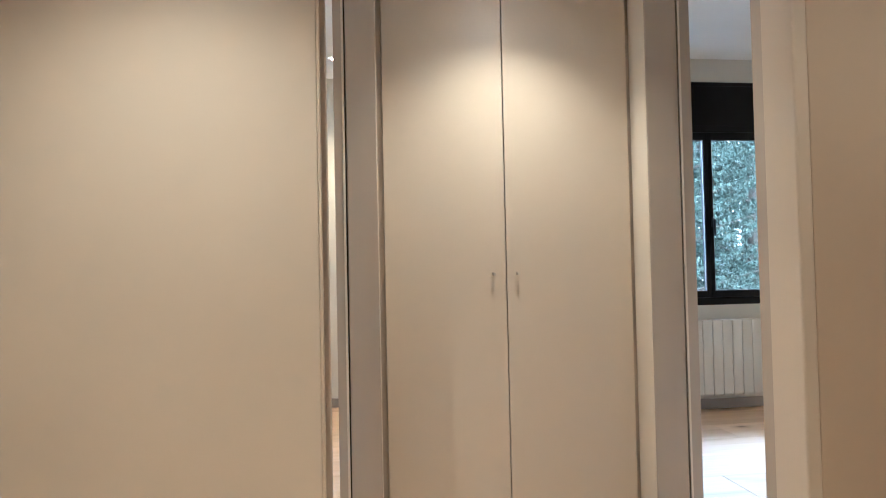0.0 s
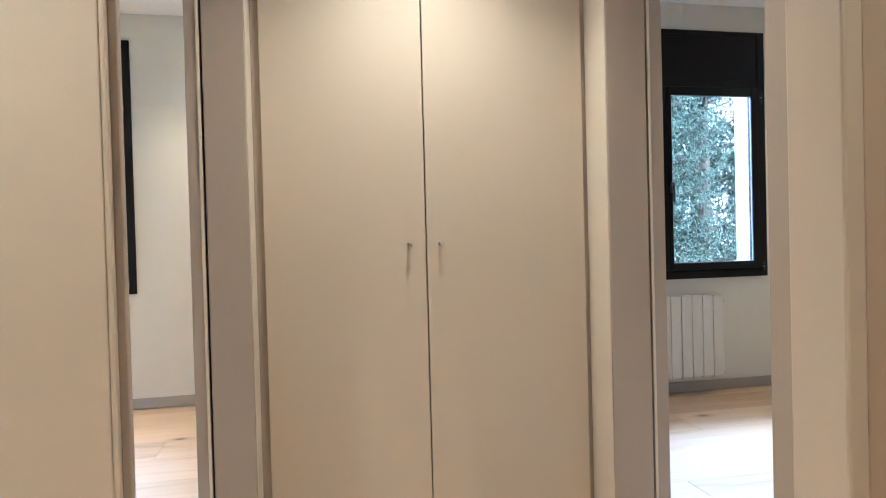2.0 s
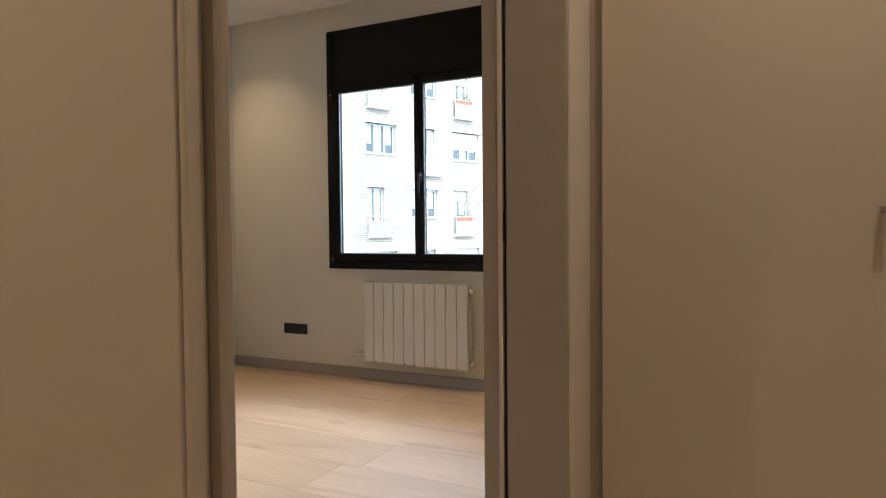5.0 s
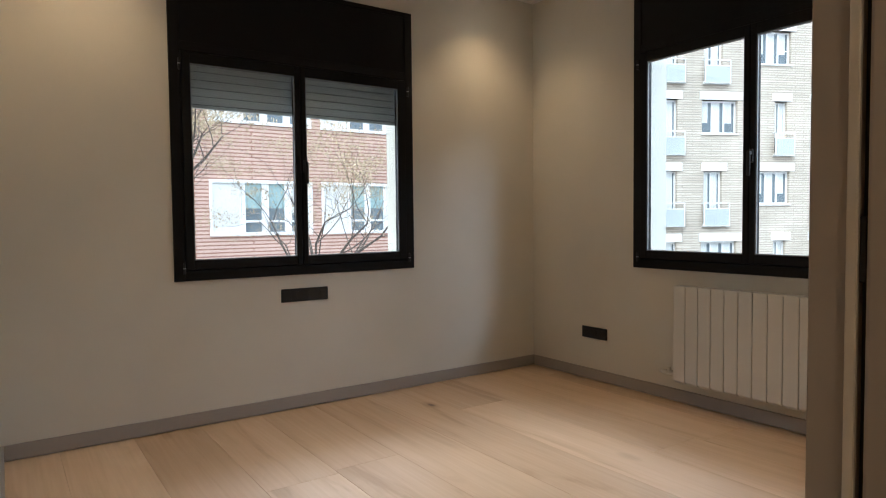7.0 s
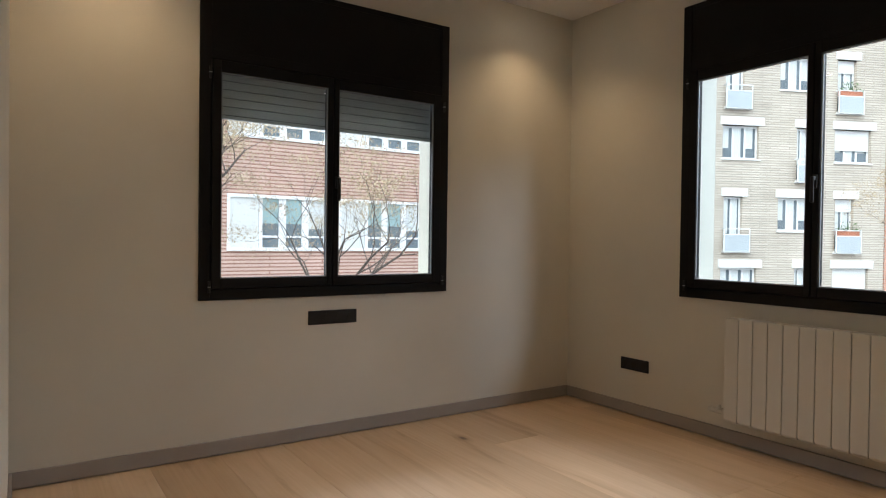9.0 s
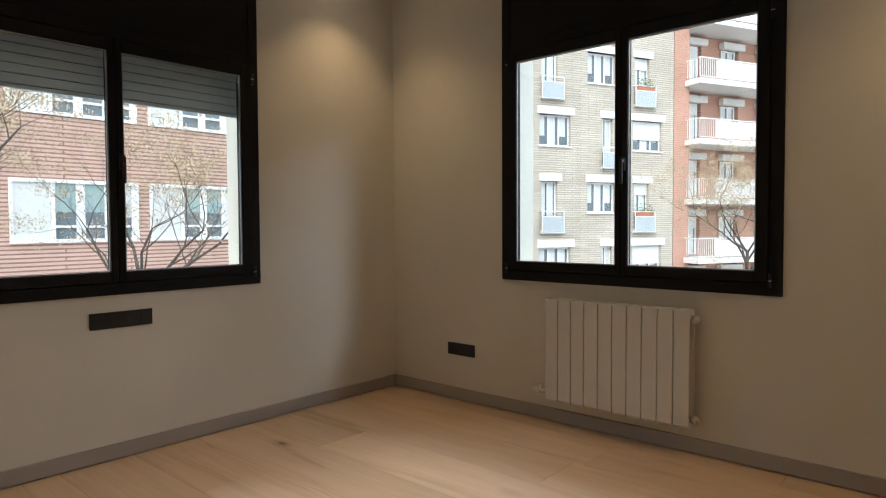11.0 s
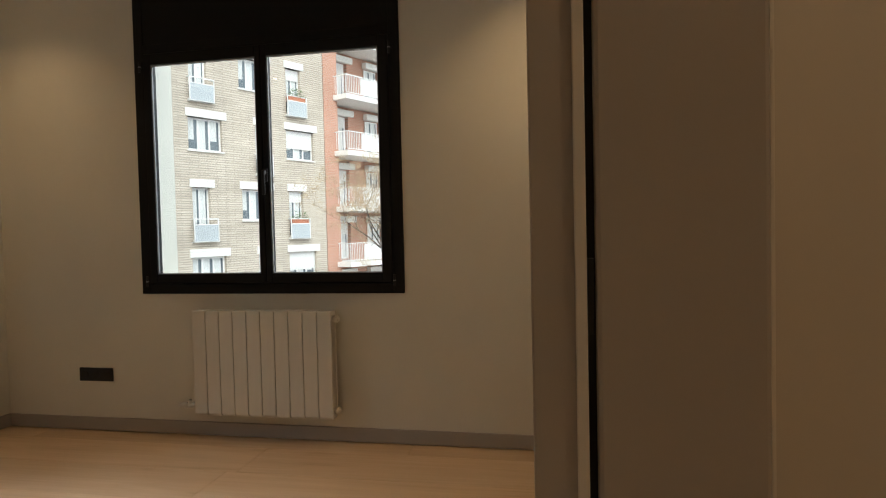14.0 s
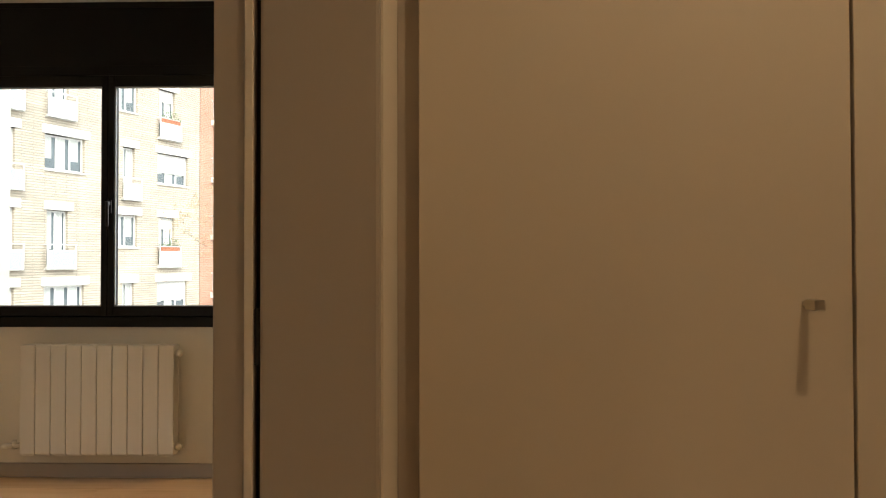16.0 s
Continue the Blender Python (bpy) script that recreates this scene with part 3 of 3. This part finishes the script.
def red_house():
    """Across the side street: red brick between long white window units."""
    t = thing("apartment_building", "red brick apartment building with long white window units", "building", m=pose(-18.0, 3.49, 0, 0, 0, 90))
    units, holes = [], []
    for storey in range(-3, 4):
        for k in range(0, 6):
            x, z = 0.38 + 3.22 * k, 0.75 + 3.06 * storey
            units.append((x, z))
            holes.append((x, x + 2.92, z, z + 1.53))
    part("wall", pierced(0, 19.5, -9.3, 12.6, 0.35, holes), M_BRICK_RED, t)
    part("roof", fresh(((-0.1, -0.3, 12.6), (19.6, 9, 12.9))), M_BAND, t)
    for x, z in units:
        u = part("window_unit", fresh(((x, -0.05, z), (x + 2.92, 0.12, z + 0.09)), ((x, -0.05, z + 1.44), (x + 2.92, 0.12, z + 1.53)), ((x, -0.05, z + 0.09), (x + 0.07, 0.12, z + 1.44)), ((x + 2.85, -0.05, z + 0.09), (x + 2.92, 0.12, z + 1.44))), M_WHITE, t)
        part("panel", fresh(((x + 0.07, 0.0, z + 0.09), (x + 0.84, 0.05, z + 1.44)), edge=0.006), M_PANEL, u, "closed pale shutter panel")
        near = 0 <= x < 7 and -1 < z < 6
        for k in range(3):
            a = x + 0.86 + k * 0.665
            part("frame", fresh(((a, -0.01, z + 0.09), (a + 0.10, 0.05, z + 1.44)), ((a + 0.56, -0.01, z + 0.09), (a + 0.665, 0.05, z + 1.44)), ((a + 0.10, -0.01, z + 0.36), (a + 0.56, 0.04, z + 0.42))), M_WHITE, u)
            part("pane", fresh(((a + 0.10, 0.03, z + 0.09), (a + 0.56, 0.04, z + 1.44))), M_DARKROOM, u)
            if near:
                part("blind", fresh(((a + 0.11, 0.020, z + (0.75 if k < 2 else 0.62)), (a + 0.55, 0.026, z + 1.43))), M_CURT2 if k != 2 else M_CURT, u, "blind drawn half down")
    return t


red_house()


def neighbour():
    """The block beside it, with stacked glazed balconies."""
    t = thing("apartment_building", "pale apartment block with stacked glazed balconies", "building", m=pose(-18.4, -13.7, 0, 0, 0, 90))
    part("wall", fresh(((0, 0.6, -9.3), (17.1, 9, 12.0))), M_BAND, t)
    for storey in range(-3, 4):
        z = 0.2 + 3.06 * storey
        part("slab", fresh(((9, -0.5, z - 0.25), (17.0, 0.6, z)), edge=0.01), M_BAND, t)
        for k in range(5):
            part("balcony_panel", fresh(((9.1 + k * 1.58, -0.48, z + 0.05), (9.1 + k * 1.58 + 1.5, -0.45, z + 1.0))), M_FROST, t)
            part("window", fresh(((9.3 + k * 1.58, 0.55, z + 0.2), (9.3 + k * 1.58 + 1.2, 0.61, z + 2.4))), M_DARKROOM, t)
    return t


neighbour()

STREET = Matrix(((0.423, -0.906, 0, -16.7), (0.906, 0.423, 0, 24.8), (0, 0, 1, 0), (0, 0, 0, 1)))


def rail_box(t, x0, x1, z0, h, out):
    """A small balcony front: white rails round a frosted pane."""
    r = part("balcony_rail", fresh(((x0, -out, z0 + h - 0.05), (x1, -out + 0.04, z0 + h)), ((x0, -out, z0), (x1, -out + 0.04, z0 + 0.05)), ((x0, -out, z0), (x0 + 0.04, -out + 0.04, z0 + h)), ((x1 - 0.04, -out, z0), (x1, -out + 0.04, z0 + h)),
                                   ((x0, -out, z0 + h - 0.05), (x0 + 0.04, 0, z0 + h)), ((x1 - 0.04, -out, z0 + h - 0.05), (x1, 0, z0 + h)), ((x0, -out, z0), (x1, 0, z0 + 0.04)), ((x0, -out, z0 + h * 0.72), (x1, -out + 0.03, z0 + h * 0.76))), M_RAIL, t)
    part("rail_glass", fresh(((x0 + 0.04, -out + 0.01, z0 + 0.05), (x1 - 0.04, -out + 0.03, z0 + h * 0.72))), M_FROST, r, "frosted glass infill")
    return r


def beige_house():
    t = thing("apartment_building", "beige brick apartment building with white lintels and small balconies", "building", m=STREET)
    holes, todo = [], []
    for storey in range(-3, 4):
        z = 3.14 + 3.07 * storey          # under the lintel
        odd = storey % 2 == 0
        wide = not odd
        if wide:
            cols = [(-0.46, 1.24, 1.44, "win"), (3.05, 3.66, 2.3, "door"), (4.90, 6.70, 1.46, "shut")]
        else:
            cols = [(-0.36, 0.52, 2.30, "rail"), (2.20, 3.82, 1.45, "win"), (4.98, 5.90, 2.3, "pots")]
        for a, b, h, what in cols:
            holes.append((a, b, z - h, z))
            todo.append((a, b, z - h, z, what))
        for k in range(3):
            a, w, h, what = ((-2.5, 0.9, 2.3, "rail"), (-6.0, 1.7, 1.45, "win"), (-9.6, 1.7, 1.45, "win"))[k]
            holes.append((a, a + w, z - h, z))
            todo.append((a, a + w, z - h, z, what))
    part("wall", pierced(-12.5, 7.45, -9.3, 12.7, 0.4, holes), M_BRICK_BEIGE, t)
    part("roof", fresh(((-12.6, -0.25, 12.7), (7.45, 10, 13.0))), M_BAND, t)
    part("side_wall", fresh(((-12.5, 0.4, -9.3), (-12.2, 10, 12.7))), M_BRICK_BEIGE, t)
    for a, b, z0, z1, what in todo:
        part("lintel", fresh(((a - 0.12, -0.05, z1), (b + 0.22, 0.2, z1 + 0.36)), edge=0.01), M_BAND, t)
        part("sill", fresh(((a - 0.06, -0.06, z0 - 0.07), (b + 0.06, 0.2, z0)), edge=0.008), M_BAND, t)
        if what == "win":
            casement(t, a, b, z0, z1 - 0.02, 0.16, 3, M_CURT)
        elif what == "shut":
            casement(t, a, b, z0, z1 - 0.02, 0.16, 3, M_CURT, blind=0.9)
        else:
            casement(t, a, b, z0, z1 - 0.02, 0.16, 2, M_CURT, blind=0.55 if what == "pots" else 0.0)
            r = rail_box(t, a - 0.1, b + 0.25, z0 - 0.12, 1.05, 0.22)
            if what == "pots":
                part("planter", fresh(((a, -0.2, z0 + 0.68), (b + 0.15, -0.02, z0 + 0.9)), edge=0.01), M_TERRA, r, "terracotta flower box")
                bm = bmesh.new()
                rnd = random.Random(int(z0 * 10))
                for k in range(90):
                    c = Vector((rnd.uniform(a, b + 0.15), rnd.uniform(-0.26, 0.0), z0 + 0.9 + rnd.random() ** 2 * 0.4))
                    leaf(bm, c, rnd, 0.06)
                part("flowers", bm, M_POT, r, "green potted leaves")
    return t


def leaf(bm, c, rnd, size):
    q = Euler((rnd.uniform(0, 6.3), rnd.uniform(0, 6.3), rnd.uniform(0, 6.3))).to_matrix()
    s = size * rnd.uniform(0.6, 1.3)
    vs = [bm.verts.new(c + q @ Vector(p)) for p in ((-s, 0, 0), (0, -s * 0.45, s * 0.1), (s, 0, 0), (0, s * 0.45, s * 0.1))]
    bm.faces.new(vs)


beige_house()


def orange_house():
    t = thing("apartment_building", "orange brick apartment building with white balconies on every storey", "building", m=STREET)
    part("wall", fresh(((7.5, 0, -9.3), (8.5, 1.2, 12.4)), ((8.5, 1.0, -9.3), (24, 1.3, 12.4)), ((7.5, 1.2, -9.3), (7.8, 10, 12.4))), M_BRICK_ORANGE, t)
    part("roof", fresh(((7.45, -1.0, 12.4), (24, 10, 12.8))), M_TERRA, t, "terracotta tiled roof edge")
    for storey in range(-3, 4):
        z = 2.40 + 3.0 * storey
        part("balcony_slab", fresh(((8.2, -1.0, z - 0.28), (24, 1.0, z)), edge=0.015), M_BAND, t)
        top = part("balcony_rail", fresh(((8.25, -0.97, z + 0.98), (24, -0.92, z + 1.03)), ((8.25, -0.97, z + 0.06), (24, -0.93, z + 0.10)), ((8.25, -0.95, z + 0.98), (8.3, 0.0, z + 1.03))), M_RAIL, t)
        bm = bmesh.new()
        for k in range(60):
            x = 8.27 + k * 0.13
            block(bm, (x, -0.955, z + 0.1), (x + 0.02, -0.935, z + 0.98))
        for k in range(7):
            block(bm, (8.26, -0.9 + k * 0.13, z + 0.1), (8.28, -0.88 + k * 0.13, z + 0.98))
        tagged(part("balusters", bm, M_RAIL, top), kind="stuff")
        part("rail_screen", fresh(((9.4, -0.925, z + 0.1), (13.0, -0.91, z + 0.95))), M_RAIL, top, "white privacy screen")
        for k in range(5):
            x = 8.9 + k * 2.7
            casement(t, x, x + 1.0, z + 0.1, z + 2.1, 0.88, 2, M_CURT, blind=0.6 if k % 2 == 0 else 0.0)
            part("awning_box", fresh(((x - 0.1, 0.6, z + 2.15), (x + 1.5, 0.95, z + 2.5)), edge=0.03), M_BAND, t)
            part("pier", fresh(((x + 1.15, 0.75, z), (x + 1.55, 1.0, z + 2.6))), M_BRICK_ORANGE, t)
    return t


orange_house()

# ---- outside: trees ----


def branch(bm, a, d, r, length, depth, rnd, tips):
    """One limb, bent in short lengths, with twigs that fork from it."""
    p, v = Vector(a), Vector(d).normalized()
    steps = 4
    for k in range(steps):
        v = (v + Vector((rnd.gauss(0, 0.16), rnd.gauss(0, 0.16), rnd.gauss(0.05, 0.12)))).normalized()
        q = p + v * (length / steps)
        ra, rb = r * (1 - 0.6 * k / steps), r * (1 - 0.6 * (k + 1) / steps)
        rod(bm, p, q, ra, rb, n=7 if depth > 2 else 5)
        if depth > 0 and k > 0:
            for _ in range(2 if k == steps - 1 else 1):
                side = Vector((rnd.gauss(0, 1), rnd.gauss(0, 1), rnd.gauss(0.25, 0.6))).normalized()
                branch(bm, q, v * 0.75 + side * 0.8, rb * 0.62, length * rnd.uniform(0.55, 0.75), depth - 1, rnd, tips)
        p = q
    tips.append(p)


def street_tree(m, seed, trunk_h, spread, limbs, leaves, full, label, girth=0.05, leaf_size=0.021):
    rnd = random.Random(seed)
    t = thing("street_tree", label, "tree", "street trees", m=m)
    bm = bmesh.new()
    p = Vector((0, 0, 0))
    for k in range(6):
        q = p + Vector((rnd.gauss(0, 0.05), rnd.gauss(0, 0.05), trunk_h / 6))
        rod(bm, p, q, 0.13 - 0.014 * k, 0.13 - 0.014 * (k + 1), n=10)
        p = q
    part("trunk", bm, M_BARK, t)
    tips = []
    for k in range(limbs):
        b = bmesh.new()
        ang = 2 * math.pi * k / limbs + rnd.uniform(-0.3, 0.3)
        branch(b, p - Vector((0, 0, rnd.uniform(0, 0.8))), (math.cos(ang), math.sin(ang), rnd.uniform(0.5, 1.3)), girth, spread, 3, rnd, tips)
        part("limb", b, M_BARK, t)
    c = bmesh.new()
    for tip in tips:
        if rnd.random() < full:
            for _ in range(leaves):
                leaf(c, tip + Vector((rnd.gauss(0, 0.13), rnd.gauss(0, 0.13), rnd.gauss(-0.02, 0.075))), rnd, leaf_size)
    tagged(part("crown", c, M_DRYLEAF, t, "sparse dry tan leaves"), kind="stuff")
    return t


street_tree(pose(-9.6, 0.8, -9.1), 11, 10.3, 1.5, 7, 110, 0.28, "bare street tree with clusters of tan leaves by the side street", 0.07)
street_tree(pose(-10.4, 3.9, -9.1), 5, 9.3, 1.7, 6, 60, 0.30, "bare street tree with thin upright limbs and few leaves", 0.032)
street_tree(pose(-6.9, 20.5, -9.1), 23, 9.4, 1.9, 8, 60, 0.40, "bare street tree with tan leaves before the balconies", 0.034, 0.026)


def cypress(x, y, radius, height, seed):
    rnd = random.Random(seed)
    t = thing("cypress", "dense grey-green cypress tree close to the building", "tree", "cypresses", m=pose(x, y, -9.2))
    bm = bmesh.new()
    rod(bm, (0, 0, 0), (0, 0, height * 0.9), 0.28, 0.05, n=10)
    part("trunk", bm, M_BARK, t)
    limb = bmesh.new()
    c = bmesh.new()
    for k in range(520):
        z = height * (0.06 + 0.92 * k / 520)
        prof = radius * min(1.0, 2.6 * (1 - z / height)) * (0.75 + 0.25 * rnd.random())
        ang = rnd.uniform(0, 2 * math.pi)
        o = Vector((math.cos(ang), math.sin(ang), 0))
        end = o * prof + Vector((0, 0, z + 0.5))
        if k % 4 == 0:
            rod(limb, (0, 0, z - 0.2), end * 0.9 + Vector((0, 0, z * 0.08)), 0.03, 0.008, n=5)
        near = 7.5 < z < 15.5
        for _ in range(14 if near else 3):
            s = 0.35 + 0.65 * rnd.random() ** 0.6
            core = Vector((o.x * prof * s, o.y * prof * s, z + 0.5 * s)) + Vector((rnd.gauss(0, 0.2), rnd.gauss(0, 0.2), rnd.gauss(0, 0.18)))
            lean = (o + Vector((rnd.gauss(0, 0.5), rnd.gauss(0, 0.5), 0.5 + rnd.gauss(0, 0.4)))).normalized()
            for _ in range(21 if near else 4):
                along = rnd.random()
                pt = core + lean * (along * 0.30 - 0.1) + Vector((rnd.gauss(0, 1), rnd.gauss(0, 1), rnd.gauss(0, 1))) * 0.055 * (1.15 - along)
                leaf(c, pt, rnd, 0.036 if near else 0.16)
    tagged(part("limbs", limb, M_BARK, t), kind="stuff")
    tagged(part("crown", c, M_CYPRESS, t, "feathery grey-green foliage"), kind="stuff")


cypress(5.3, 8.6, 1.7, 19, 1)
cypress(7.4, 9.4, 1.8, 20, 2)
cypress(9.6, 9.0, 1.7, 18, 3)
cypress(6.2, 11.4, 1.9, 21, 4)
cypress(8.8, 11.8, 1.9, 20, 5)
